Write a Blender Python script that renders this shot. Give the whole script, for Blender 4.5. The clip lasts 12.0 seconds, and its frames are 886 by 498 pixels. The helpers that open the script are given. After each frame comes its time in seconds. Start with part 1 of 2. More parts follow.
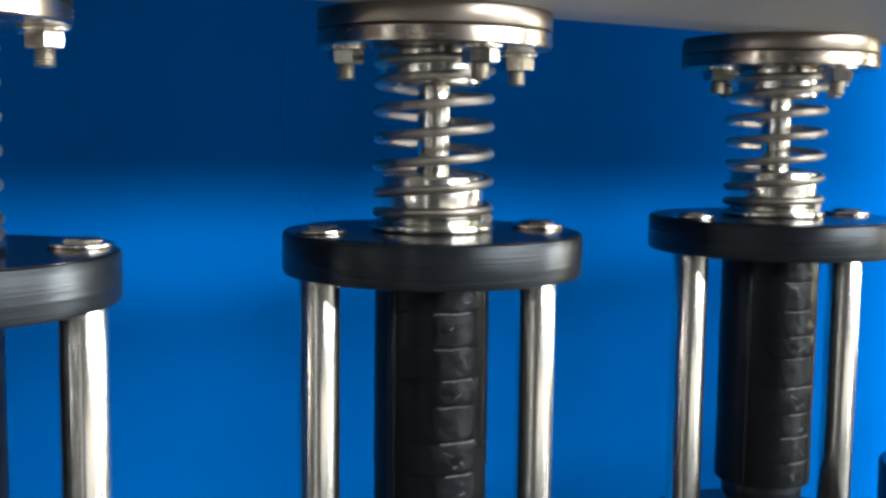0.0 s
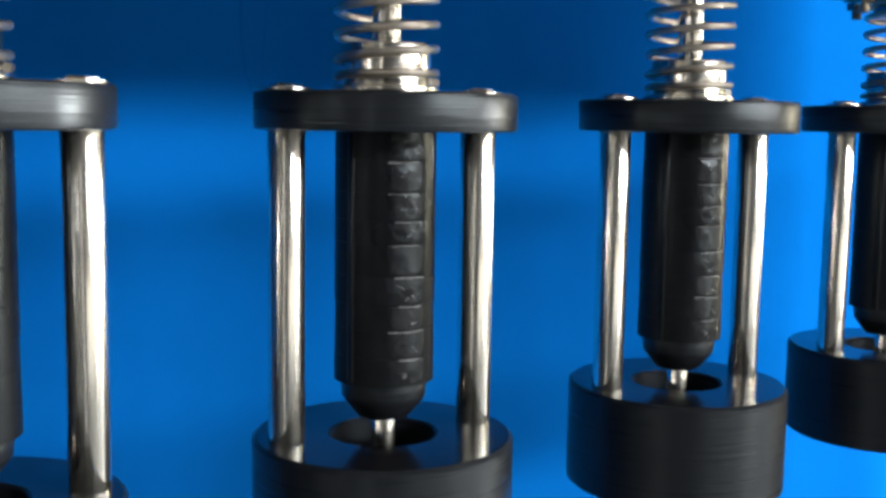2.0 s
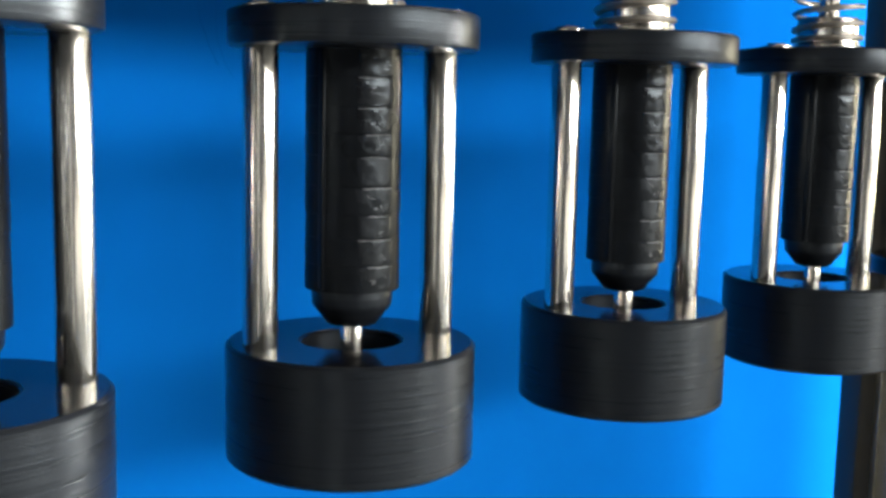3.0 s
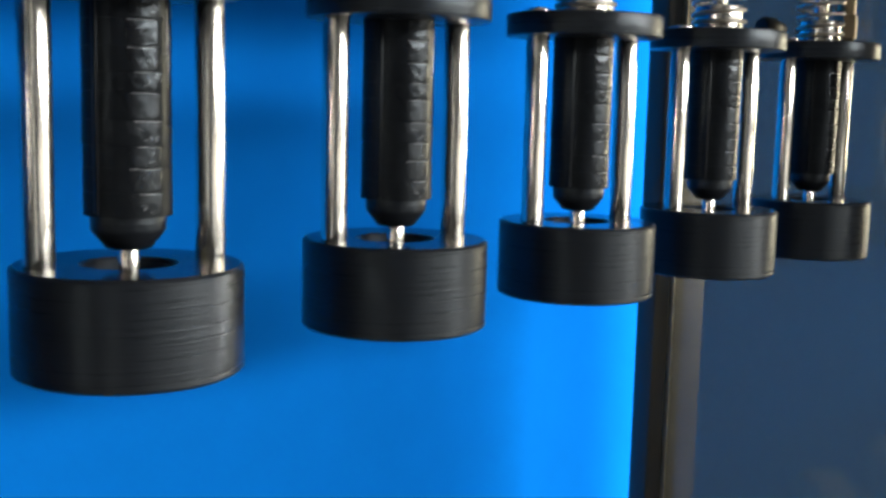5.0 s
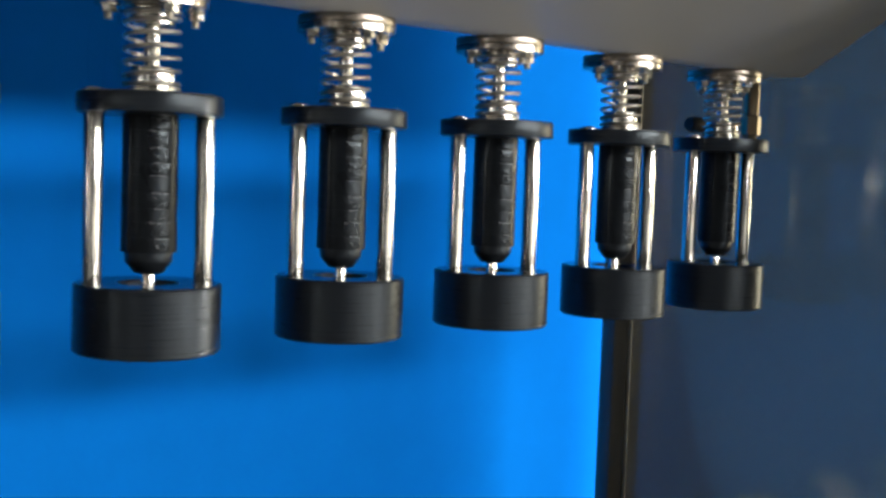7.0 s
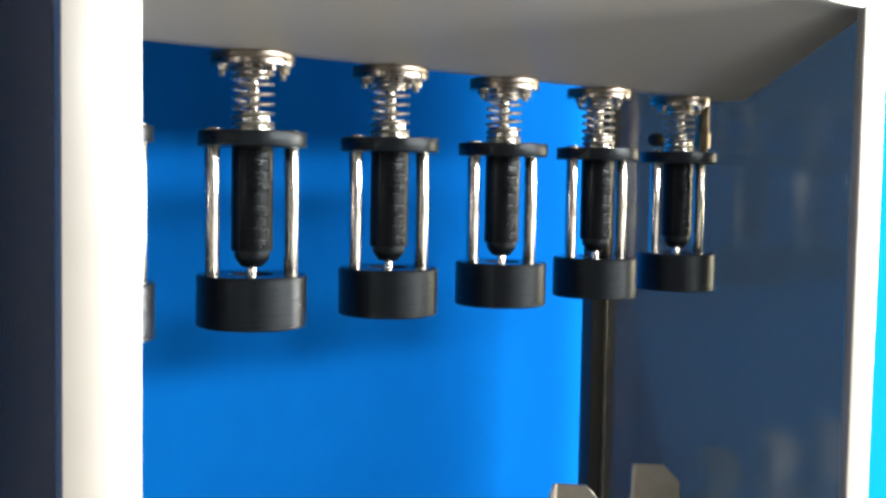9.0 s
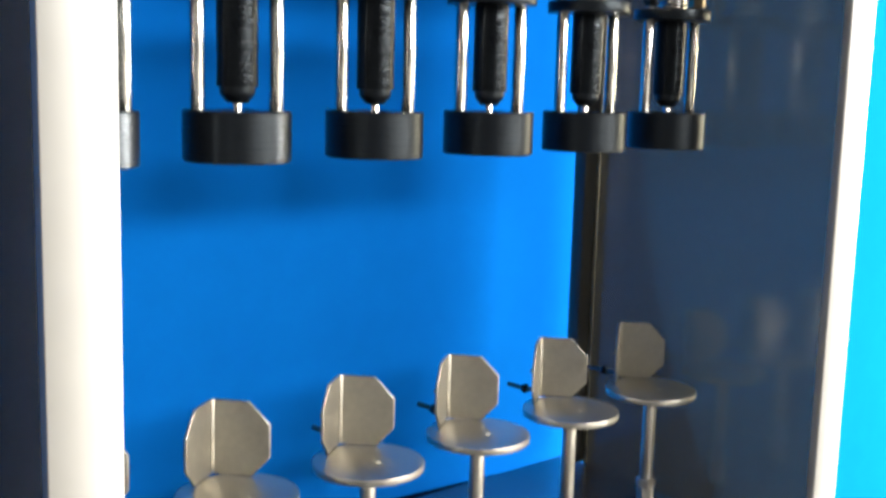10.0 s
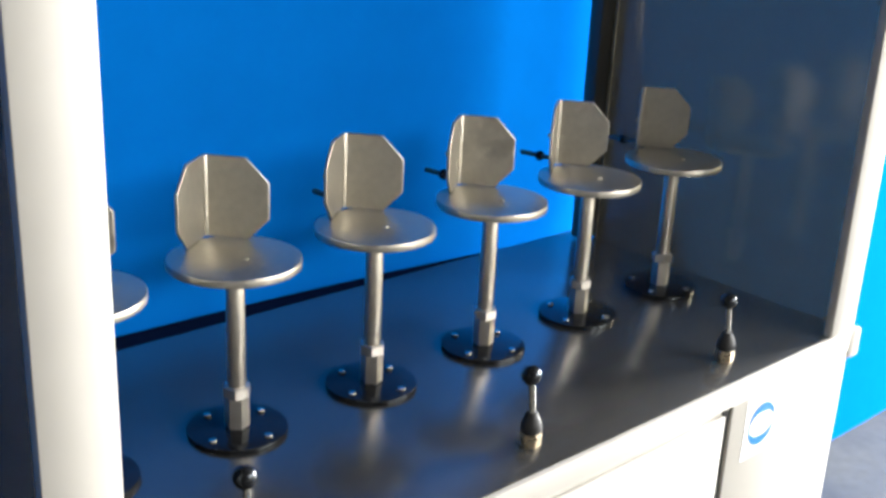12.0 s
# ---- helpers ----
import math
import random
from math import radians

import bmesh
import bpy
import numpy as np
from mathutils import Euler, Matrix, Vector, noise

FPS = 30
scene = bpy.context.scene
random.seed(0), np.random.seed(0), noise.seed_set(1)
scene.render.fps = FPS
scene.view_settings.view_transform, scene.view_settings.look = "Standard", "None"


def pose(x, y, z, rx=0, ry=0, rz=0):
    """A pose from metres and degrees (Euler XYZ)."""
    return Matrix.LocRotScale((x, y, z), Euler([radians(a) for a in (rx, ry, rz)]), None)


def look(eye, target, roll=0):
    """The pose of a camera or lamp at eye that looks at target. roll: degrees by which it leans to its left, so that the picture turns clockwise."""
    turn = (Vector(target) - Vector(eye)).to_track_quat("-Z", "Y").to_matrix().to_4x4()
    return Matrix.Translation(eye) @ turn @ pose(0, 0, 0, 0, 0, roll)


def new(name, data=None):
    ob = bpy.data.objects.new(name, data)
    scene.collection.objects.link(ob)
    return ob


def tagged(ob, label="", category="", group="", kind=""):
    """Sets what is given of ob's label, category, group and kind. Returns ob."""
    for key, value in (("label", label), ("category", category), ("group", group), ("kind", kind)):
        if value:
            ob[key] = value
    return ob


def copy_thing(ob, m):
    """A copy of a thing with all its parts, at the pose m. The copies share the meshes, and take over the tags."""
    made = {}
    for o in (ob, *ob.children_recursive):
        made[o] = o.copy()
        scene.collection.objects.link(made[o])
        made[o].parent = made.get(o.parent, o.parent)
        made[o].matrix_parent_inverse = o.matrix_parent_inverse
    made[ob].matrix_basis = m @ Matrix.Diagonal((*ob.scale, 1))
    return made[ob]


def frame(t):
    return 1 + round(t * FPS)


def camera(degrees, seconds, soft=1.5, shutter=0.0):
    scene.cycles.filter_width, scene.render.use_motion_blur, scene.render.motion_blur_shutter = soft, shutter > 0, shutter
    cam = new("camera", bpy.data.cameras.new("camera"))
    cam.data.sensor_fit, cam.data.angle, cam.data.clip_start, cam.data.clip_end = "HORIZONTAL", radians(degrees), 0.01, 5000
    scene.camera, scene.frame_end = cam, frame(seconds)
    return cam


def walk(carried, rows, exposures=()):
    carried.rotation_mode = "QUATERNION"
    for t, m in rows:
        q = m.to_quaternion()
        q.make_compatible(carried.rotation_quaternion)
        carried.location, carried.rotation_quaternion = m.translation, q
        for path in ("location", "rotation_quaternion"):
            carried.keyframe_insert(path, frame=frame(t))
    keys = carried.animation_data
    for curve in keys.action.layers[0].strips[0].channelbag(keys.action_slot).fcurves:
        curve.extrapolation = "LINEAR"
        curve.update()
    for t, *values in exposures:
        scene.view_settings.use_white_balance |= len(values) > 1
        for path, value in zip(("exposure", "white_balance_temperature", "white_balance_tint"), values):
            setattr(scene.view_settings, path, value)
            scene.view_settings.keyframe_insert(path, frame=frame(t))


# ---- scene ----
cam = camera(43.4, 12.0, soft=3.0, shutter=0.5)
PATH = [
    (0, (0.021, -0.003, 1.715), (1.069, 1.687, 1.506), 0.7),
    (0.5, (0.013, -0.034, 1.715), (1.054, 1.66, 1.497), 0.9),
    (1, (0.005, -0.046, 1.69), (1.062, 1.64, 1.492), 0.7),
    (1.5, (0.002, -0.047, 1.674), (1.085, 1.621, 1.463), 0.6),
    (2, (-0.015, -0.056, 1.668), (1.114, 1.578, 1.428), 0.9),
    (2.5, (-0.033, -0.06, 1.654), (1.159, 1.522, 1.376), 1.6),
    (2.7, (-0.039, -0.063, 1.647), (1.171, 1.507, 1.38), 1.4),
    (4.3, (-0.062, -0.122, 1.61), (1.313, 1.305, 1.334), 2.3),
    (4.5, (-0.062, -0.129, 1.609), (1.345, 1.267, 1.339), 2.2),
    (5, (-0.052, -0.151, 1.611), (1.369, 1.232, 1.349), 1.4),
    (5.5, (-0.039, -0.206, 1.622), (1.35, 1.225, 1.46), 1.8),
    (6, (-0.032, -0.299, 1.629), (1.278, 1.204, 1.469), 1.9),
    (6.5, (-0.073, -0.396, 1.623), (1.213, 1.127, 1.459), 2.5),
    (7, (-0.153, -0.485, 1.62), (1.127, 1.046, 1.488), 2.0),
    (7.2, (-0.188, -0.512, 1.621), (1.112, 1.003, 1.504), 1.9),
    (8.8, (-0.4, -0.64, 1.636), (0.951, 0.83, 1.51), 1.3),
    (9, (-0.405, -0.663, 1.629), (0.932, 0.82, 1.505), 1.0),
    (9.5, (-0.406, -0.71, 1.616), (0.918, 0.776, 1.414), 2.0),
    (10, (-0.397, -0.703, 1.562), (0.915, 0.776, 1.263), 1.6),
    (10.5, (-0.394, -0.656, 1.539), (0.916, 0.805, 1.154), 2.1),
    (11, (-0.382, -0.632, 1.524), (0.913, 0.811, 1.033), 2.4),
    (11.5, (-0.355, -0.611, 1.51), (0.932, 0.801, 0.92), 2.7),
    (12, (-0.343, -0.593, 1.493), (0.938, 0.792, 0.829), 2.8),
]
# the camera's own exposure and white balance drift a little along the way
DRIFT = [(0, 0.05, 6250, 10), (2.5, 0.28, 6500, 10), (5.5, 0.12, 6500, 10), (6.5, 0.05, 6500, 10), (9.5, 0.22, 6550, 10), (12, 0.05, 6400, 10)]
walk(cam, [(t, look(eye, target, roll)) for t, eye, target, roll in PATH], DRIFT)

# ---- light ----
world = bpy.data.worlds.new("sky_world")
scene.world = world
world.use_nodes = True
wn, wl = world.node_tree.nodes, world.node_tree.links
sky = wn.new("ShaderNodeTexSky")
sky.sky_type = "NISHITA"
sky.sun_disc = False
sky.sun_elevation, sky.sun_rotation = radians(35), radians(150)
wn["Background"].inputs["Strength"].default_value = 0.1
wl.new(sky.outputs["Color"], wn["Background"].inputs["Color"])


def window_light(name, at, target, width, height, watts, colour):
    lamp = bpy.data.lights.new(name, "AREA")
    lamp.shape, lamp.size, lamp.size_y, lamp.energy, lamp.color = "RECTANGLE", width, height, watts, colour
    ob = new(name, lamp)
    ob.matrix_world = look(at, target)
    return ob


# a long strip window high in the front wall
WIN_X0, WIN_X1, WIN_Z0, WIN_Z1, WIN_Y = 0.8, 6.6, 2.5, 3.05, -4.0
window_light("window_daylight", ((WIN_X0 + WIN_X1) / 2, WIN_Y + 0.02, (WIN_Z0 + WIN_Z1) / 2), ((WIN_X0 + WIN_X1) / 2, 0, (WIN_Z0 + WIN_Z1) / 2),
             WIN_X1 - WIN_X0 - 0.04, WIN_Z1 - WIN_Z0 - 0.04, 450.0, (1.0, 0.985, 0.96))
# unseen tall side lamp by the blue wall, added to brighten its right end
EAST_X, EAST_Y0, EAST_Y1, EAST_Z0, EAST_Z1 = 7.0, -1.75, -0.02, 0.9, 2.6
window_light("added_side_light", (EAST_X - 0.02, (EAST_Y0 + EAST_Y1) / 2, (EAST_Z0 + EAST_Z1) / 2), (0, (EAST_Y0 + EAST_Y1) / 2, (EAST_Z0 + EAST_Z1) / 2),
             EAST_Y1 - EAST_Y0 - 0.04, EAST_Z1 - EAST_Z0 - 0.04, 2500.0, (1.0, 0.98, 0.95))
# unseen low panels, front and right, added as fill and for rod reflections
LOW_X0, LOW_X1, LOW_Z0, LOW_Z1, LOW_Y1 = -0.9, 6.6, 0.06, 1.38, -1.6
window_light("low_front_fill", ((LOW_X0 + LOW_X1) / 2, WIN_Y + 0.02, (LOW_Z0 + LOW_Z1) / 2), ((LOW_X0 + LOW_X1) / 2, 0, (LOW_Z0 + LOW_Z1) / 2),
             LOW_X1 - LOW_X0 - 0.04, LOW_Z1 - LOW_Z0 - 0.04, 26.0, (1.0, 0.985, 0.95))
# brighter lamp in the low front opening, added to light the sloping soffit
window_light("low_soffit_light", (3.7, WIN_Y + 0.05, 0.72), (3.7, 0, 0.72), 1.2, 1.26, 28.0, (1.0, 0.975, 0.92))
window_light("low_side_fill", (EAST_X - 0.02, (WIN_Y + LOW_Y1) / 2 + 0.1, (LOW_Z0 + LOW_Z1) / 2), (0, (WIN_Y + LOW_Y1) / 2 + 0.1, (LOW_Z0 + LOW_Z1) / 2),
             LOW_Y1 - WIN_Y - 0.24, LOW_Z1 - LOW_Z0 - 0.04, 9.0, (1.0, 0.985, 0.95))


# ---- materials ----
def material(name, colour, rough=0.5, metal=0.0, vary=0.12, grain=0.0, scale=40.0, stretch=(1, 1, 1), bump=0.0, spec=0.5, coat=0.0, patch=0.0, sheen=(1, 1, 1)):
    """A surface with variation at two scales, streaks along an axis by stretch, and fine relief."""
    m = bpy.data.materials.new(name)
    m.use_nodes = True
    n, l = m.node_tree.nodes, m.node_tree.links
    b = n["Principled BSDF"]
    b.inputs["Metallic"].default_value = metal
    b.inputs["Specular IOR Level"].default_value = spec
    b.inputs["Coat Weight"].default_value = coat
    b.inputs["Specular Tint"].default_value = (*sheen, 1)
    co = n.new("ShaderNodeTexCoord")
    mp = n.new("ShaderNodeMapping")
    mp.inputs["Scale"].default_value = stretch
    l.new(co.outputs["Object"], mp.inputs["Vector"])
    fine, broad = n.new("ShaderNodeTexNoise"), n.new("ShaderNodeTexNoise")
    fine.inputs["Scale"].default_value, broad.inputs["Scale"].default_value = scale, scale / 11
    fine.inputs["Detail"].default_value, broad.inputs["Detail"].default_value = 6, 4
    l.new(mp.outputs["Vector"], fine.inputs["Vector"])
    l.new(co.outputs["Object"], broad.inputs["Vector"])
    add = n.new("ShaderNodeMath")
    add.operation = "ADD"
    l.new(fine.outputs["Fac"], add.inputs[0])
    l.new(broad.outputs["Fac"], add.inputs[1])
    ramp = n.new("ShaderNodeMapRange")
    ramp.inputs["From Min"].default_value, ramp.inputs["From Max"].default_value = 0.65, 1.35
    ramp.inputs["To Min"].default_value, ramp.inputs["To Max"].default_value = 1 - vary, 1 + vary
    l.new(add.outputs[0], ramp.inputs["Value"])
    mul = n.new("ShaderNodeVectorMath")
    mul.operation = "SCALE"
    mul.inputs[0].default_value = colour
    l.new(ramp.outputs["Result"], mul.inputs["Scale"])
    l.new(mul.outputs["Vector"], b.inputs["Base Color"])
    rr = n.new("ShaderNodeMapRange")
    rr.inputs["From Min"].default_value, rr.inputs["From Max"].default_value = 0.3, 0.7
    rr.inputs["To Min"].default_value, rr.inputs["To Max"].default_value = max(0.02, rough - grain - patch), rough + grain + patch
    l.new((broad if patch else fine).outputs["Fac"], rr.inputs["Value"])
    l.new(rr.outputs["Result"], b.inputs["Roughness"])
    if bump:
        bp = n.new("ShaderNodeBump")
        bp.inputs["Strength"].default_value, bp.inputs["Distance"].default_value = bump, 0.001
        l.new(fine.outputs["Fac"], bp.inputs["Height"])
        l.new(bp.outputs["Normal"], b.inputs["Normal"])
    return m


STEEL = material("polished_stainless", (0.70, 0.675, 0.605), 0.19, 1.0, 0.05, 0.03, 60, (14, 14, 0.25), 0.02)
BRUSHED = material("brushed_stainless", (0.60, 0.568, 0.49), 0.42, 1.0, 0.12, 0.08, 120, (1, 1, 1), 0.08)
WORKTOP = material("worktop_stainless", (0.26, 0.255, 0.245), 0.24, 0.88, 0.03, 0.02, 60, (0.12, 2, 2), 0.0)
HOUSING = material("housing_grey_paint", (0.42, 0.40, 0.35), 0.45, 0.0, 0.05, 0.06, 50, (0.5, 2, 2), 0.05)
POSTGREY = material("dark_grey_paint", (0.066, 0.064, 0.055), 0.5, 0.0, 0.12, 0.06, 40, (2, 2, 0.3), 0.05)
FLANGE = material("turned_flange_steel", (0.40, 0.35, 0.29), 0.24, 1.0, 0.1, 0.05, 60, (1, 1, 6), 0.05)
ROD = material("ground_steel_rod", (0.86, 0.835, 0.745), 0.21, 1.0, 0.03, 0.01, 30, (6, 6, 0.25), 0.0)
SPRING = material("spring_wire", (0.56, 0.52, 0.46), 0.34, 1.0, 0.1, 0.06, 90, (1, 1, 1), 0.05)
BLACK = material("black_acetal", (0.0095, 0.0112, 0.014), 0.31, 0.0, 0.25, 0.05, 30, (0.4, 0.4, 30), 0.3, 0.32, sheen=(0.80, 0.93, 1.0))
TAPE = material("black_tape", (0.0065, 0.0075, 0.009), 0.33, 0.0, 0.4, 0.05, 90, (1, 1, 1.4), 0.12, 0.10, 0.0, 0.1, sheen=(0.80, 0.93, 1.0))
PATCH = material("glossy_tape_patch", (0.006, 0.0065, 0.008), 0.30, 0.0, 0.6, 0.05, 110, (1, 1, 1.3), 1.0, 0.26, 0.0, 0.12, sheen=(0.80, 0.93, 1.0))
GLINT = material("pale_edge_glint", (0.30, 0.31, 0.32), 0.3, 0.0, 0.5, 0.05, 200, (1, 1, 1), 0.2, 0.8)
SATIN = material("satin_steel", (0.62, 0.59, 0.54), 0.40, 1.0, 0.06, 0.04, 60, (2, 2, 1), 0.04)
OLDBRASS = material("dull_brass", (0.30, 0.235, 0.15), 0.38, 1.0, 0.15, 0.06, 60, (1, 1, 1), 0.05)
RUBBER = material("black_rubber", (0.012, 0.012, 0.012), 0.55, 0.0, 0.2, 0.05, 60, (1, 1, 1), 0.1)
GAPSHADE = material("dark_gap_shade", (0.004, 0.010, 0.030), 0.7, 0.0, 0.2, 0.05, 60, (1, 1, 1), 0.05, 0.0)
GLOSSBLACK = material("glossy_black_plastic", (0.008, 0.008, 0.009), 0.16, 0.0, 0.2, 0.04, 40, sheen=(0.80, 0.93, 1.0))
WHITE = material("white_enamel", (0.50, 0.48, 0.43), 0.38, 0.0, 0.03, 0.05, 25, (1, 1, 1), 0.05)
BRONZE = material("browned_steel", (0.27, 0.235, 0.195), 0.36, 1.0, 0.2, 0.08, 40, (1, 1, 1), 0.05)
BRASS = material("worn_brass", (0.74, 0.62, 0.43), 0.3, 1.0, 0.12, 0.06, 60, (1, 1, 1), 0.05)
BLUEPAINT = material("blue_wall_paint", (0.002, 0.137, 0.515), 0.5, 0.0, 0.04, 0.03, 22, (1, 1, 1), 0.04, 0.0, 0.0, 0.05)
CONCRETE = material("grey_concrete", (0.05, 0.052, 0.05), 0.6, 0.0, 0.28, 0.08, 26, (1, 1, 1), 0.2, 0.5, 0.0, 0.1)
DARKROOM = material("dark_unseen_room", (0.035, 0.034, 0.032), 0.8, 0.0, 0.06, 0.05, 20, (1, 1, 1), 0.15)
DARKGAP = material("dark_gap", (0.03, 0.03, 0.03), 0.7, 0.0, 0.15, 0.05, 30)
LOGOBLUE = material("logo_blue", (0.003, 0.17, 0.50), 0.4, 0.0, 0.04, 0.02, 30)
LABELWHITE = material("label_white", (0.86, 0.86, 0.85), 0.35, 0.0, 0.03, 0.03, 30)


def smoked(name, tint, haze, grime, ior):
    m = bpy.data.materials.new(name)
    m.use_nodes = True
    n, l = m.node_tree.nodes, m.node_tree.links
    n.remove(n["Principled BSDF"])
    clear, gloss, mix, fres = n.new("ShaderNodeBsdfTransparent"), n.new("ShaderNodeBsdfGlossy"), n.new("ShaderNodeMixShader"), n.new("ShaderNodeFresnel")
    clear.inputs["Color"].default_value = (*tint, 1)
    veil, veiled = n.new("ShaderNodeBsdfDiffuse"), n.new("ShaderNodeMixShader")
    veil.inputs["Color"].default_value = (0.30, 0.32, 0.29, 1)
    # fine dust scatters a little of the light behind the sheet
    glow, dust = n.new("ShaderNodeBsdfTranslucent"), n.new("ShaderNodeMixShader")
    glow.inputs["Color"].default_value = (0.30, 0.31, 0.29, 1)
    dust.inputs["Fac"].default_value = grime
    l.new(veil.outputs["BSDF"], dust.inputs[1])
    l.new(glow.outputs["BSDF"], dust.inputs[2])
    veiled.inputs["Fac"].default_value = haze
    gloss.inputs["Roughness"].default_value = 0.13
    fres.inputs["IOR"].default_value = ior
    l.new(fres.outputs["Fac"], mix.inputs["Fac"])
    l.new(clear.outputs["BSDF"], veiled.inputs[1])
    l.new(dust.outputs["Shader"], veiled.inputs[2])
    l.new(veiled.outputs["Shader"], mix.inputs[1])
    l.new(gloss.outputs["BSDF"], mix.inputs[2])
    l.new(mix.outputs["Shader"], n["Material Output"].inputs["Surface"])
    return m


SMOKED = smoked("smoked_acrylic", (0.25, 0.24, 0.205), 0.16, 0.09, 1.6)
PALE_SMOKED = smoked("pale_smoked_acrylic", (0.56, 0.57, 0.58), 0.02, 0.0, 1.35)


# ---- mesh helpers ----
def thing(name, at, label, category, group="", kind=""):
    ob = new(name)
    ob.location = at
    ob.empty_display_size = 0.05
    return tagged(ob, label, category, group, kind)


def part(name, bm, mat, parent=None, label="", smooth=35):
    me = bpy.data.meshes.new(name)
    bmesh.ops.recalc_face_normals(bm, faces=bm.faces)
    if smooth:
        for f in bm.faces:
            f.smooth = True
        for e in bm.edges:
            if len(e.link_faces) == 2 and e.calc_face_angle(0) > radians(smooth):
                e.smooth = False
    bm.to_mesh(me)
    bm.free()
    me.materials.append(mat)
    ob = new(name, me)
    ob.parent = parent
    if label:
        tagged(ob, label)
    return ob


def box(x0, y0, z0, x1, y1, z1, bevel=0.002, segments=2):
    bm = bmesh.new()
    bmesh.ops.create_cube(bm, size=1)
    bmesh.ops.scale(bm, vec=(x1 - x0, y1 - y0, z1 - z0), verts=bm.verts)
    bmesh.ops.translate(bm, vec=((x0 + x1) / 2, (y0 + y1) / 2, (z0 + z1) / 2), verts=bm.verts)
    if bevel:
        bmesh.ops.bevel(bm, geom=list(bm.edges), offset=bevel, segments=segments, affect="EDGES", profile=0.5)
    return bm


def lathe(profile, steps=64, at=(0, 0), closed=False):
    """A solid turned round the z axis from (radius, height) pairs."""
    bm = bmesh.new()
    rings = []
    for r, z in profile:
        if r < 1e-6:
            rings.append([bm.verts.new((at[0], at[1], z))])
        else:
            rings.append([bm.verts.new((at[0] + r * math.cos(2 * math.pi * i / steps), at[1] + r * math.sin(2 * math.pi * i / steps), z)) for i in range(steps)])
    pairs = list(zip(rings, rings[1:]))
    if closed:
        pairs.append((rings[-1], rings[0]))
    for a, b in pairs:
        for i in range(steps):
            j = (i + 1) % steps
            if len(a) == 1 and len(b) > 1:
                bm.faces.new((a[0], b[i], b[j]))
            elif len(b) == 1 and len(a) > 1:
                bm.faces.new((a[i], b[0], a[j]))
            elif len(a) > 1:
                bm.faces.new((a[i], b[i], b[j], a[j]))
    return bm


def disc(r, z0, z1, c=0.001, steps=64, at=(0, 0)):
    return lathe([(0, z0), (r - c, z0), (r - c * 0.3, z0 + c * 0.3), (r, z0 + c), (r, z1 - c), (r - c * 0.3, z1 - c * 0.3), (r - c, z1), (0, z1)], steps, at)


def collar(r0, r1, z0, z1, c=0.001, steps=64, at=(0, 0)):
    return lathe([(r0, z0), (r1 - c, z0), (r1, z0 + c), (r1, z1 - c), (r1 - c, z1), (r0 + c, z1), (r0, z1 - c)], steps, at, True)


def hexnut(flat, z0, z1, at=(0, 0), turn=0.0):
    """A six-sided nut with chamfered corners."""
    bm = bmesh.new()
    r, c = flat / math.sqrt(3), flat * 0.05
    rows = []
    for k, z in ((0.9, z0), (1, z0 + c), (1, z1 - c), (0.9, z1)):
        rows.append([bm.verts.new((at[0] + r * k * math.cos(turn + i * math.pi / 3), at[1] + r * k * math.sin(turn + i * math.pi / 3), z)) for i in range(6)])
    for a, b in zip(rows, rows[1:]):
        for i in range(6):
            bm.faces.new((a[i], a[(i + 1) % 6], b[(i + 1) % 6], b[i]))
    bm.faces.new(rows[0][::-1])
    bm.faces.new(rows[-1])
    return bm


def merge(*bms):
    out = bmesh.new()
    for b in bms:
        me = bpy.data.meshes.new("scratch")
        b.to_mesh(me)
        b.free()
        out.from_mesh(me)
        bpy.data.meshes.remove(me)
    return out


def sweep(points, r, sides=10):
    """A round wire along a line of points."""
    bm = bmesh.new()
    rings = []
    pts = [Vector(p) for p in points]
    for i, p in enumerate(pts):
        d = (pts[min(i + 1, len(pts) - 1)] - pts[max(i - 1, 0)]).normalized()
        u = d.orthogonal().normalized() if abs(d.z) > 0.9 else d.cross(Vector((0, 0, 1))).normalized()
        v = d.cross(u)
        rings.append([bm.verts.new(p + r * (u * math.cos(2 * math.pi * k / sides) + v * math.sin(2 * math.pi * k / sides))) for k in range(sides)])
    for a, b in zip(rings, rings[1:]):
        for k in range(sides):
            bm.faces.new((a[k], a[(k + 1) % sides], b[(k + 1) % sides], b[k]))
    bm.faces.new(rings[0][::-1])
    bm.faces.new(rings[-1])
    return bm


def prism(outline, m, depth):
    """A flat plate: an outline in its own plane, thickened, and set by the matrix m."""
    bm = bmesh.new()
    a = [bm.verts.new(m @ Vector((u, 0, v))) for u, v in outline]
    b = [bm.verts.new(m @ Vector((u, depth, v))) for u, v in outline]
    bm.faces.new(a)
    bm.faces.new(b[::-1])
    for i in range(len(a)):
        j = (i + 1) % len(a)
        bm.faces.new((a[i], b[i], b[j], a[j]))
    bmesh.ops.recalc_face_normals(bm, faces=bm.faces)
    bmesh.ops.bevel(bm, geom=list(bm.edges), offset=0.0005, segments=1, affect="EDGES")
    return bm


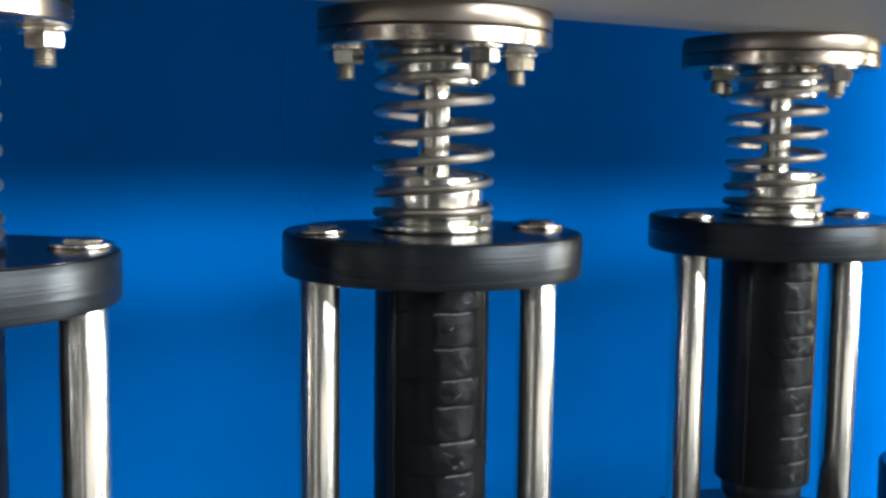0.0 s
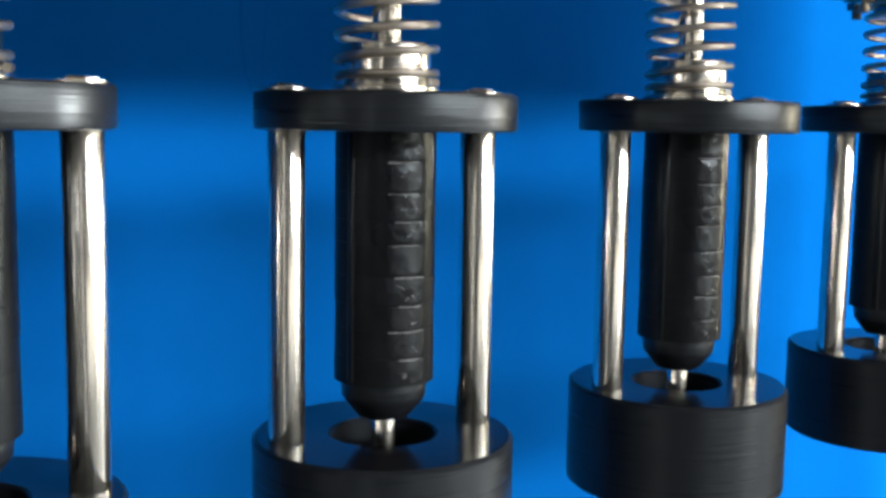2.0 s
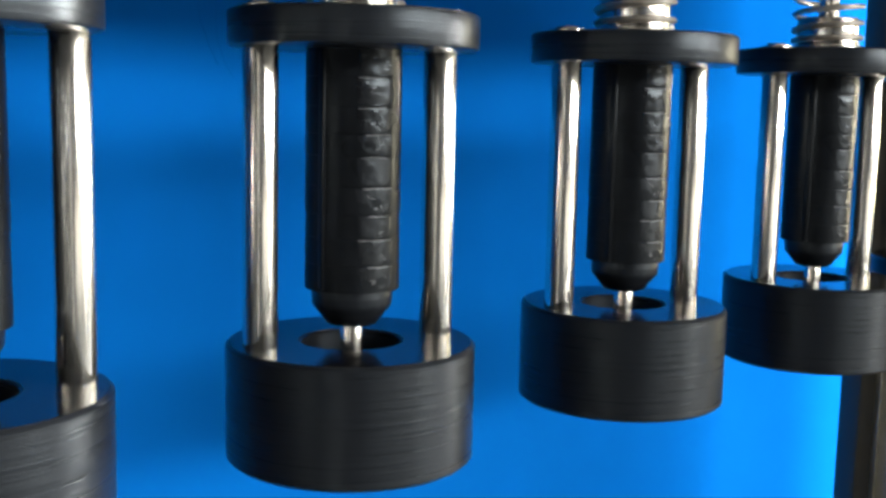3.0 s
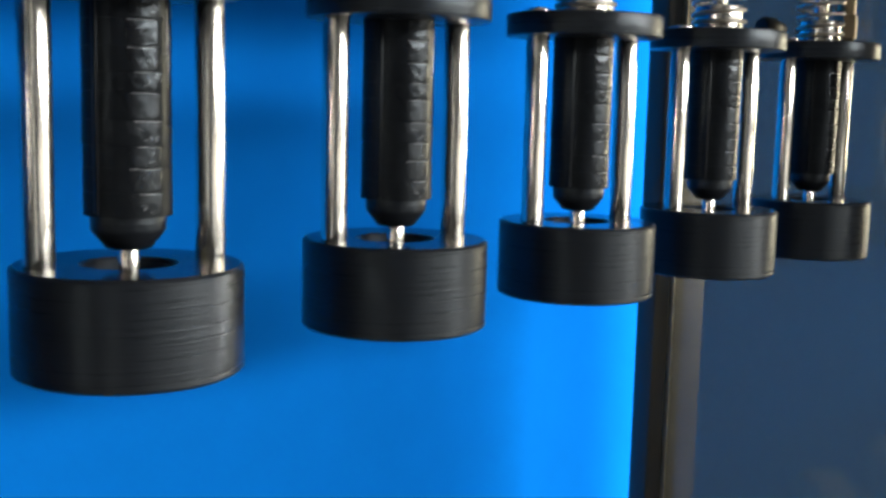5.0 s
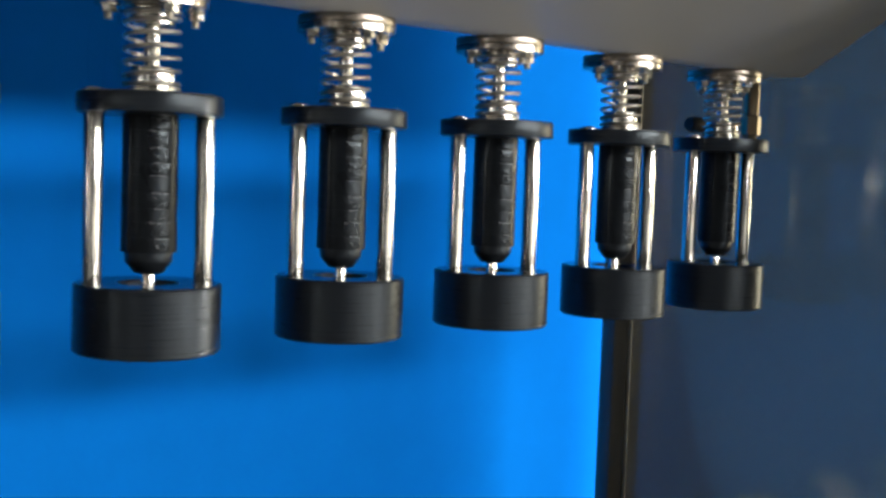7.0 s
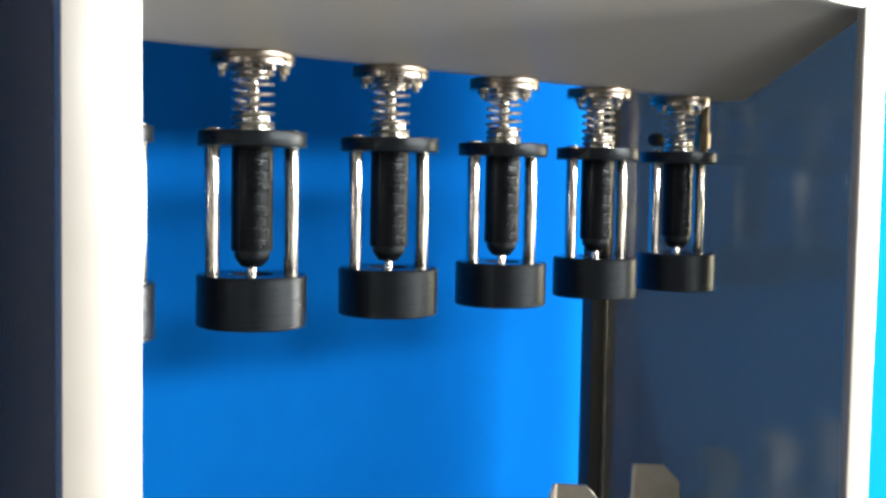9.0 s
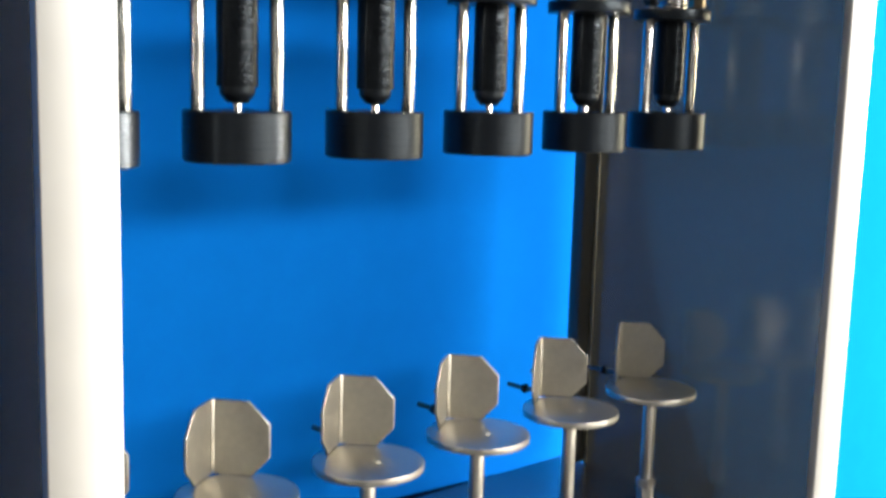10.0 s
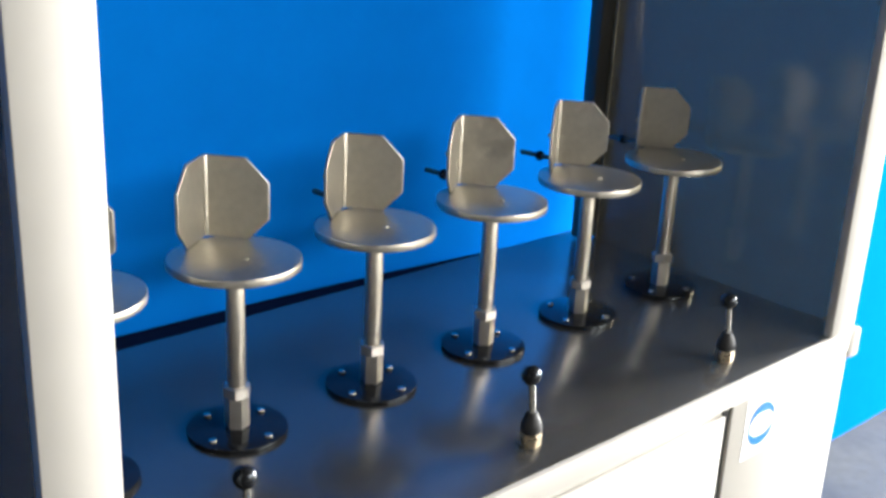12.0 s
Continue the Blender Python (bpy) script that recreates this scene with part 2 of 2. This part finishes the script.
# ---- the room ----
WALL_Y, ROOM_X0, ROOM_X1, ROOM_Z = 0.695, -3.2, EAST_X, 3.9
tagged(part("ground", box(ROOM_X0, WIN_Y - 0.2, -0.1, ROOM_X1, WALL_Y + 0.2, 0.0, 0), CONCRETE, None, "", 0), "mottled grey concrete workshop floor", "floor", kind="structure")
tagged(part("wall_north", box(ROOM_X0, WALL_Y, 0.0, ROOM_X1, WALL_Y + 0.15, ROOM_Z, 0), BLUEPAINT, None, "", 0), "smooth wall painted bright blue behind the test bench", "wall", kind="structure")
# the other walls and the ceiling are unseen, kept dark to limit bounced light
tagged(part("wall_west", box(ROOM_X0 - 0.15, WIN_Y, 0.0, ROOM_X0, WALL_Y, ROOM_Z, 0), DARKROOM, None, "", 0), "unseen dark room wall that limits bounced light", "wall", kind="structure")
def pierced(lo, hi, top, holes, place):
    """A wall between lo and hi with rectangular openings (a0, a1, z0, z1), cut into blocks along its length."""
    cuts = sorted({lo, hi, *(v for h in holes for v in h[:2])})
    blocks = []
    for a, b in zip(cuts, cuts[1:]):
        z = 0.0
        for h in sorted((h for h in holes if h[0] <= a and h[1] >= b), key=lambda h: h[2]):
            if h[2] > z:
                blocks.append(place(a, b, z, h[2]))
            z = h[3]
        blocks.append(place(a, b, z, top))
    return merge(*blocks)


east = pierced(WIN_Y, WALL_Y, ROOM_Z, [(EAST_Y0, EAST_Y1, EAST_Z0, EAST_Z1), (WIN_Y + 0.2, LOW_Y1, LOW_Z0, LOW_Z1)],
               lambda a, b, z0, z1: box(ROOM_X1, a, z0, ROOM_X1 + 0.15, b, z1, 0))
tagged(part("wall_east", east, DARKROOM, None, "", 0), "unseen dark wall that limits bounced light, with a tall opening", "wall", kind="structure")
tagged(part("ceiling", box(ROOM_X0, WIN_Y - 0.15, ROOM_Z, ROOM_X1, WALL_Y + 0.15, ROOM_Z + 0.15, 0), DARKROOM, None, "", 0), "unseen dark room ceiling that limits bounced light", "ceiling", kind="structure")
south = pierced(ROOM_X0, ROOM_X1, ROOM_Z, [(WIN_X0, WIN_X1, WIN_Z0, WIN_Z1), (LOW_X0, LOW_X1, LOW_Z0, LOW_Z1)],
                lambda a, b, z0, z1: box(a, WIN_Y - 0.15, z0, b, WIN_Y, z1, 0))
tagged(part("wall_south", south, DARKROOM, None, "", 0), "unseen dark wall that limits bounced light, with a wide window opening", "wall", kind="structure")

north = scene.objects["wall_north"]
ridge = [(0.333, WALL_Y, 1.785), (0.3265, WALL_Y, 1.765), (0.3250, WALL_Y, 1.745), (0.3252, WALL_Y, 1.72), (0.3285, WALL_Y, 1.695), (0.336, WALL_Y, 1.675), (0.343, WALL_Y, 1.662)]
part("film_crease", sweep(ridge, 0.0003, 8), BLUEPAINT, north, "slight crease in the blue surface")
part("film_crease", sweep([(x + 0.016 + 0.004 * math.sin(k), y, z - 0.012) for k, (x, y, z) in enumerate(ridge)], 0.0002, 8), BLUEPAINT, north, "slight crease in the blue surface")

# ---- the test bench ----
TOP, FRONT, REAR = 0.878, 0.097, 0.637
bench = thing("test_bench", (0.5, 0.37, 0.0), "white enamel test bench with stainless worktop and smoked side panels", "test bench")
OX, OY = 0.5, 0.37


def bench_part(name, bm, mat, label="", parent=None):
    bmesh.ops.translate(bm, vec=(-OX, -OY, 0), verts=bm.verts)
    return part(name, bm, mat, parent or bench, label)


LX0, LX1, RX0, RX1 = -0.083, -0.021, 1.044, 1.106
CEIL = 1.7600
bench_part("worktop", box(LX0 + 0.004, FRONT, TOP - 0.012, RX1 - 0.0025, REAR, TOP, 0.002), WORKTOP, "polished stainless steel worktop")
# navy strip painted as shade in the wall gap, narrowing along the bench
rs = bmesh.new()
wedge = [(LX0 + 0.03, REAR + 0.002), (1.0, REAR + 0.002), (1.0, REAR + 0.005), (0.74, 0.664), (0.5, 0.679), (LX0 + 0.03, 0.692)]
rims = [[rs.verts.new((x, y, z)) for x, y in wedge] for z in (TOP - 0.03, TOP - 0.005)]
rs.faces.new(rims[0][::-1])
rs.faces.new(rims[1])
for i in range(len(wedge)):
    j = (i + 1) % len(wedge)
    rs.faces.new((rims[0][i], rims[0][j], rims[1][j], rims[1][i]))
bench_part("rear_gap_shade", rs, GAPSHADE, "dark navy strip painted as shade behind the worktop")
bench_part("front_post", box(LX0, FRONT - 0.004, TOP + 0.001, LX1, FRONT + 0.009, 2.1, 0.002), WHITE, "white enamel corner post")
bench_part("front_post", box(RX0, FRONT - 0.004, TOP + 0.001, RX1, FRONT + 0.009, 2.1, 0.002), WHITE, "white enamel corner post")
rear_right = box(1.072, 0.585, TOP + 0.001, 1.184, 0.612, 2.1, 0.004)
bench_part("rear_post", rear_right, POSTGREY, "dark grey steel corner post")
bench_part("rear_post", box(-0.12, 0.585, TOP + 0.001, -0.066, 0.612, 2.1, 0.004), POSTGREY, "dark grey steel corner post")
bench_part("side_panel", box(1.104, FRONT + 0.0095, TOP - 0.011, 1.110, 0.5845, 2.098, 0), SMOKED, "smoked transparent acrylic side panel")
bench_part("side_panel", box(-0.075, FRONT + 0.0095, TOP + 0.001, -0.069, 0.5845, 2.098, 0), PALE_SMOKED, "lightly smoked transparent acrylic side panel")
bench_part("panel_edge", box(1.1015, 0.579, TOP + 0.001, 1.1035, 0.5845, 2.09, 0.0005), BRUSHED, "thin bright panel edge")
bench_part("panel_trim", box(1.090, FRONT + 0.0095, TOP + 0.001, 1.1035, FRONT + 0.022, CEIL + 0.1, 0.001), POSTGREY, "thin dark edge strip")

# overhead housing: a level mounting strip at the back and a soffit that rises to the front
hb = bmesh.new()
prof = [(0.355, CEIL), (0.318, CEIL), (0.125, 1.872), (0.10, 1.872), (0.10, 2.1), (0.355, 2.1)]
ends = [[hb.verts.new((x, y, z)) for y, z in prof] for x in (LX1 + 0.002, 1.1035)]
hb.faces.new(ends[0])
hb.faces.new(ends[1][::-1])
for i in range(len(prof)):
    j = (i + 1) % len(prof)
    hb.faces.new((ends[0][i], ends[0][j], ends[1][j], ends[1][i]))
bench_part("overhead_housing", hb, HOUSING, "grey stainless housing with a sloping underside")
bench_part("fitting_bracket", box(1.060, 0.3555, CEIL + 0.0005, 1.1035, 0.392, CEIL + 0.014, 0.001), HOUSING, "small grey bracket behind the housing")
bench_part("fascia", box(LX1 + 0.001, FRONT - 0.003, 1.873, RX0 - 0.001, FRONT + 0.002, 2.1, 0.001), WHITE, "white enamel front fascia")

# unseen roof, added to block light falling behind the housing onto the wall
bench_part("added_roof_block", box(LX0, FRONT - 0.003, 2.1005, RX1, 0.692, 2.118, 0.002), WHITE, "unseen white roof panel added to block light from above")

# cabinet below the worktop
body = bench_part("cabinet_body", box(LX0, FRONT + 0.004, 0.06, RX1 - 0.01, REAR - 0.01, TOP - 0.014, 0.003), WHITE, "white enamel cabinet under the worktop")
bench_part("front_rail", box(LX0, FRONT - 0.006, 0.845, RX1 - 0.008, FRONT + 0.003, TOP - 0.001, 0.002), WHITE, "white front rail under the worktop edge")
bench_part("front_stile", box(0.812, FRONT - 0.005, 0.06, RX1 - 0.009, FRONT + 0.003, 0.8445, 0.002), WHITE)
bench_part("cabinet_door", box(LX0 + 0.07, FRONT - 0.004, 0.10, 0.80, FRONT + 0.003, 0.834, 0.003), WHITE, "white enamel cabinet door")
bench_part("door_gap", box(0.8005, FRONT + 0.001, 0.10, 0.8115, FRONT + 0.0035, 0.844, 0), DARKGAP, "dark gap beside the cabinet door")
bench_part("end_cap", box(RX1 - 0.007, FRONT - 0.006, 0.832, RX1 + 0.022, FRONT + 0.05, 0.876, 0.003), WHITE, "white block on the end of the bench")
for fx in (LX0 + 0.05, RX1 - 0.06):
    for fy in (FRONT + 0.05, REAR - 0.06):
        bench_part("foot", disc(0.025, 0.0, 0.06, 0.004, 32, (fx, fy)), RUBBER, "black levelling foot")
label = bench_part("name_label", box(0.845, FRONT - 0.0058, 0.752, 0.925, FRONT - 0.0052, 0.842, 0), LABELWHITE, "square white sticker with a blue ring mark")
lg = bmesh.new()
for a0, a1, k in ((20, 160, 1), (200, 340, 1), (160, 200, 0.35), (-20, 20, 0.35)):
    n = 16
    row = []
    for i in range(n + 1):
        a = radians(a0 + (a1 - a0) * i / n)
        w = (0.0040 + 0.0095 * abs(math.sin(a)) ** 2) if k == 1 else 0.0025
        row.append([lg.verts.new((0.885 + r * 1.0 * math.cos(a), FRONT - 0.0066, 0.798 + r * math.sin(a))) for r in (0.031, 0.031 - w)])
    for p, q in zip(row, row[1:]):
        lg.faces.new((p[0], q[0], q[1], p[1]))
bench_part("ring_mark", lg, LOGOBLUE, "blue ring mark", label).matrix_parent_inverse = Matrix()


# ---- the hanging heads ----
STATION_X = [0.064, 0.245, 0.435, 0.625, 0.814, 1.004]
STATION_Y = 0.366


def make_head(at):
    head = thing("clamp_head", at, "black and stainless spring-loaded clamp head hanging from the housing", "clamp head", "clamp heads in a row")
    z = lambda v: v - CEIL
    part("mounting_plate", disc(0.0448, z(1.7527), z(CEIL), 0.0006), BRONZE, head, "browned steel mounting plate")
    part("flange", collar(0.006, 0.0450, z(1.7460), z(1.7524), 0.0006), FLANGE, head, "polished steel flange")
    for k in range(4):
        a = radians(90 * k - 5)
        p = (0.0365 * math.cos(a), 0.0365 * math.sin(a))
        part("washer", disc(0.0084, z(1.7447), z(1.7462), 0.0004, 24, p), STEEL, head)
        part("nut", hexnut(0.0116, z(1.7392), z(1.7447), p, 0.3 + k * 1.1), STEEL, head, "shiny hexagon nut")
        rows = []
        for i in range(6):
            zz = z(1.7392) - 0.0010 * i
            rows += [(0.0036, zz), (0.0029, zz - 0.0005)]
        part("stud", lathe([(0, rows[0][1] + 0.001)] + rows + [(0, rows[-1][1] - 0.0004)], 16, p), BRUSHED, head, "threaded stud end")
    part("upper_sleeve", collar(0.0068, 0.0182, z(1.7320), z(1.7468), 0.0012), STEEL, head, "polished upper spring sleeve")
    part("shaft", disc(0.0065, z(1.697), z(1.7470), 0.0003, 32), STEEL, head, "polished centre shaft")
    part("lower_sleeve", disc(0.0197, z(1.680), z(1.6985), 0.001), STEEL, head, "polished lower spring sleeve")
    part("seat_washer", disc(0.0238, z(1.677), z(1.6802), 0.0008), STEEL, head, "round spring seat washer")
    pts = []
    turns, n = 7.0, 260
    for i in range(n + 1):
        t = turns * i / n
        h = 0.0039 * t if t < 1 else 0.0039 + 0.0105 * (t - 1) if t < 6 else 0.0564 + 0.0050 * (t - 6)
        a = 2 * math.pi * t + radians(-32)
        pts.append((0.0216 * math.cos(a), 0.0216 * math.sin(a), z(1.6820) + h))
    part("spring", sweep(pts, 0.00178, 10), SPRING, head, "open steel coil spring")
    part("top_disc", disc(0.0580, z(1.6608), z(1.6768), 0.0014, 96), BLACK, head, "thick black plastic disc")
    part("disc_face", collar(0.0235, 0.0566, z(1.6768), z(1.6771), 0.0001, 96), GLOSSBLACK, head, "polished black upper face")
    for s in (-1, 1):
        a = radians(-9)
        p = (s * 0.0458 * math.cos(a), s * 0.0458 * math.sin(a))
        part("rod", disc(0.0081, z(1.510), z(1.6612), 0.0003, 40, p), ROD, head, "polished stainless guide rod")
        part("bolt_washer", disc(0.0104, z(1.6770), z(1.6785), 0.0004, 32, p), STEEL, head)
        part("bolt_head", hexnut(0.0122, z(1.6785), z(1.6800), p, 0.5 + s), STEEL, head, "low shiny bolt head")
    # taped body: bands that overlap a little, a stepped nose and a pin
    zt, rng = 1.6607, random.Random(5)
    hts = [0.0127, 0.0135, 0.0122, 0.0100, 0.0140, 0.0128, 0.0110, 0.0125, 0.0125]
    for i, h in enumerate(hts):
        r = 0.0222 + rng.uniform(-0.0001, 0.0002)
        pr = [(0, z(zt - h)), (r - 0.0001, z(zt - h)), (r + 0.0001, z(zt - h + 0.0002)), (r + 0.0001, z(zt - h * 0.5)), (r, z(zt - 0.0002)), (r - 0.0002, z(zt)), (0, z(zt))]
        part("tape_band", lathe(pr, 72), TAPE, head, "glossy black tape band")
        zt -= h
    zp = 1.6607
    for i, h in enumerate(hts):
        zp -= h
        w, a0, low = rng.uniform(44, 52), rng.uniform(-122, -117), rng.uniform(0.0, 0.16)
        q = bmesh.new()
        grid = []
        for u in range(17):
            col = []
            for v in range(10):
                # the lower corners are cut back, the upper edge is straight
                f, g = u / 16, v / 9
                inset = low * (1 - g) ** 2
                ang = radians(a0 + w * (inset + f * (1 - 1.6 * inset)))
                edge = min(f, 1 - f, g, 1 - g)
                zz = zp + h * (0.05 + 0.90 * g + (0.10 * (2 * abs(f - 0.5)) ** 4 if g < 0.2 else 0))
                crease = 0.00005 * math.sin(9 * f + 5 * i) * math.sin(7 * g + 3 * i + 4 * f) + rng.uniform(-0.00002, 0.00002)
                rr = 0.02240 + (crease + 0.00007 if edge > 0.02 else 0.0)
                col.append(q.verts.new((rr * math.cos(ang), rr * math.sin(ang), z(zz))))
            grid.append(col)
        for u in range(16):
            for v in range(9):
                q.faces.new((grid[u][v], grid[u + 1][v], grid[u + 1][v + 1], grid[u][v + 1]))
        ext = bmesh.ops.extrude_face_region(q, geom=list(q.faces))
        for vert in (e for e in ext["geom"] if isinstance(e, bmesh.types.BMVert)):
            k = 0.0216 / math.hypot(vert.co.x, vert.co.y)
            vert.co.x, vert.co.y = vert.co.x * k, vert.co.y * k
        part("tape_patch", q, PATCH, head, "glossy wrinkled tape patch")
        # pale threads along the upper edge and wrinkles, painted as glints on the tape
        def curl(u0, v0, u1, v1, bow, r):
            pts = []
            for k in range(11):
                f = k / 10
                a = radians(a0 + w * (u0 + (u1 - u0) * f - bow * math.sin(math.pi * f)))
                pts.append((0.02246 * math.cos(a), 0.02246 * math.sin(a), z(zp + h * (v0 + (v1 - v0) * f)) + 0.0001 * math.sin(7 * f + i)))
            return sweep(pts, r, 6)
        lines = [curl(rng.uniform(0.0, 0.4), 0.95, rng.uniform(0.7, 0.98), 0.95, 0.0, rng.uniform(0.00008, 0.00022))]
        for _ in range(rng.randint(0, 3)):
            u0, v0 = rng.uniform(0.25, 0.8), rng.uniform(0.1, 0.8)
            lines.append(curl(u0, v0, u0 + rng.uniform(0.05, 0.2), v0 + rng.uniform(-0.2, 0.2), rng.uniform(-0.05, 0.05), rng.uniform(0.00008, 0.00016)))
        part("tape_glint", merge(*lines), GLINT, head, "pale painted glints along the curled tape edge and wrinkles")
    part("seam_strip", box(-0.0220, -0.0085, z(zt + 0.001), -0.0200, -0.0035, z(1.660), 0.0009), TAPE, head, "raised black seam")
    part("nose", lathe([(0, z(zt)), (0.0192, z(zt)), (0.0194, z(zt - 0.001)), (0.0190, z(1.542)), (0.0184, z(1.5408)), (0.0118, z(1.5325)), (0.0108, z(1.532)), (0, z(1.532))], 64), BLACK, head, "black tapered nose")
    part("pin", disc(0.0056, z(1.490), z(1.5325), 0.0006, 32), STEEL, head, "short polished pin")
    part("bottom_ring", lathe([(0.0238, z(1.468)), (0.0575, z(1.468)), (0.0592, z(1.4695)), (0.0592, z(1.5222)), (0.0578, z(1.5237)), (0.0245, z(1.5237)), (0.0238, z(1.523))], 96, (0, 0), True), BLACK, head, "heavy black plastic ring")
    part("ring_face", collar(0.0250, 0.0574, z(1.5237), z(1.5240), 0.0001, 96), GLOSSBLACK, head, "polished black upper face")
    part("ring_floor", disc(0.0237, z(1.4685), z(1.4900), 0.0005, 48), BLACK, head)
    return head


head = make_head((STATION_X[0], STATION_Y, CEIL))
for i, x in enumerate(STATION_X[1:]):
    copy_thing(head, pose(x, STATION_Y, CEIL, 0, 0, 0))


# ---- the stands on the worktop ----
def make_stand(at):
    st = thing("cradle_stand", at, "brushed steel round plate with V cradle on a stem", "stand", "cradle stands in a row")
    z = lambda v: v - TOP
    part("base_flange", disc(0.056, z(TOP), z(0.884), 0.0008, 72), GLOSSBLACK, st, "glossy black base flange")
    for k in range(4):
        a = radians(20 + 90 * k)
        p = (0.043 * math.cos(a), 0.043 * math.sin(a))
        part("screw", disc(0.0048, z(0.884), z(0.8866), 0.0012, 20, p), STEEL, st, "small steel screw head")
    part("coupling", hexnut(0.0235, z(0.884), z(0.921), (0, 0), 0.35), SATIN, st, "polished hexagon coupling")
    part("lock_nut", hexnut(0.0275, z(0.9215), z(0.935), (0, 0), 0.9), SATIN, st, "polished lock nut")
    part("stem", disc(0.0102, z(0.93), z(1.0755), 0.0005, 40), BRUSHED, st, "brushed steel stem")
    part("round_plate", disc(0.0712, z(1.0755), z(1.0845), 0.0012, 96), BRUSHED, st, "brushed stainless round plate")
    part("centre_screw", disc(0.0035, z(1.0845), z(1.0860), 0.0006, 20, (0.006, -0.012)), BRUSHED, st)
    shape = [(0.0, 0.0), (0.049, 0.0), (0.072, 0.025), (0.072, 0.066), (0.046, 0.093), (0.0, 0.093)]
    apex = (0.0105, 0.0755, z(1.0848))
    ma = Matrix.Translation(apex) @ Matrix.Rotation(radians(-50), 4, "Z")
    mb = Matrix.Translation(apex) @ Matrix.Rotation(radians(-143), 4, "Z")
    part("cradle_plate", prism(shape, ma, 0.0035), BRUSHED, st, "brushed octagonal cradle plate", 20)
    part("cradle_plate", prism(shape, mb, -0.0035), BRUSHED, st, "brushed octagonal cradle plate", 20)
    part("cradle_edge", box(apex[0] - 0.002, apex[1] - 0.003, apex[2] + 0.001, apex[0] + 0.002, apex[1] + 0.003, apex[2] + 0.0928, 0.0008), BRUSHED, st, "folded bright edge")
    side = Vector((math.cos(radians(-143)), math.sin(radians(-143)), 0))
    d = Vector((side.y, -side.x, 0))
    # a clamp screw stands out behind the fold
    p0, d0 = Vector(apex) + Vector((0.002, 0.004, 0.006)), Vector((0.16, 0.98, -0.10)).normalized()
    part("clamp_screw", sweep([p0 + d0 * s for s in (0.0, 0.02, 0.045, 0.066, 0.078)], 0.0034, 12), POSTGREY, st, "dark clamp screw")
    bm = bmesh.new()
    bmesh.ops.create_uvsphere(bm, u_segments=20, v_segments=12, radius=0.0075)
    bmesh.ops.translate(bm, vec=p0 + d0 * 0.034, verts=bm.verts)
    part("clamp_knob", bm, GLOSSBLACK, st, "small black knob", 180)
    e0 = Vector(apex) + side * 0.060 + Vector((0, 0, 0.055))
    part("edge_screw", sweep([e0 + d * 0.003, e0 + d * 0.0075], 0.0032, 16), STEEL, st, "bright screw head")
    return st


stand = make_stand((STATION_X[0], STATION_Y, TOP))
for x in STATION_X[1:]:
    copy_thing(stand, pose(x, STATION_Y, TOP))


# ---- the lever valves ----
def make_lever(at):
    lv = thing("lever_valve", at, "small lever with black ball knob standing on the worktop", "lever", "levers along the worktop edge")
    part("base_nut", hexnut(0.022, 0.0, 0.017, (0, 0), 0.2), BRASS, lv, "brass hexagon base")
    part("boot", lathe([(0, 0.017), (0.0115, 0.017), (0.0125, 0.021), (0.0120, 0.027), (0.0095, 0.034), (0.006, 0.041), (0, 0.042)], 40), RUBBER, lv, "black rubber boot")
    part("stem", sweep([(0, 0, 0.036), (-0.001, 0.001, 0.06), (-0.003, 0.002, 0.08)], 0.0042, 20), STEEL, lv, "bright steel lever stem")
    bm = bmesh.new()
    bmesh.ops.create_uvsphere(bm, u_segments=32, v_segments=20, radius=0.0115)
    bmesh.ops.translate(bm, vec=(-0.0035, 0.0025, 0.086), verts=bm.verts)
    part("ball_knob", bm, GLOSSBLACK, lv, "glossy black ball knob", 180)
    return lv


lever = make_lever((0.126, 0.153, TOP))
for x in (0.485, 0.857):
    copy_thing(lever, pose(x, 0.144, TOP))

# brass fitting and black knob near the end panel
fit_ = thing("pipe_fitting", (1.076, 0.374, CEIL), "worn brass pipe fitting under the housing", "pipe fitting")
part("fitting_body", disc(0.0095, -0.05, 0.0, 0.001, 32), OLDBRASS, fit_, "worn brass body")
part("fitting_nut", hexnut(0.022, -0.075, -0.05, (0, 0), 0.3), OLDBRASS, fit_, "brass hexagon nut")
part("fitting_end", disc(0.008, -0.09, -0.075, 0.001, 32), OLDBRASS, fit_)

knob = thing("panel_knob", (1.104, 0.459, 1.70), "small black knob on the smoked end panel", "knob")
kb = lathe([(0, 0.0), (0.006, 0.0), (0.006, 0.012), (0.0095, 0.016), (0.0105, 0.024), (0.0105, 0.040), (0.008, 0.046), (0, 0.047)], 32)
bmesh.ops.rotate(kb, cent=(0, 0, 0), matrix=Matrix.Rotation(radians(-90), 3, "Y"), verts=kb.verts)
part("knob_body", kb, RUBBER, knob)
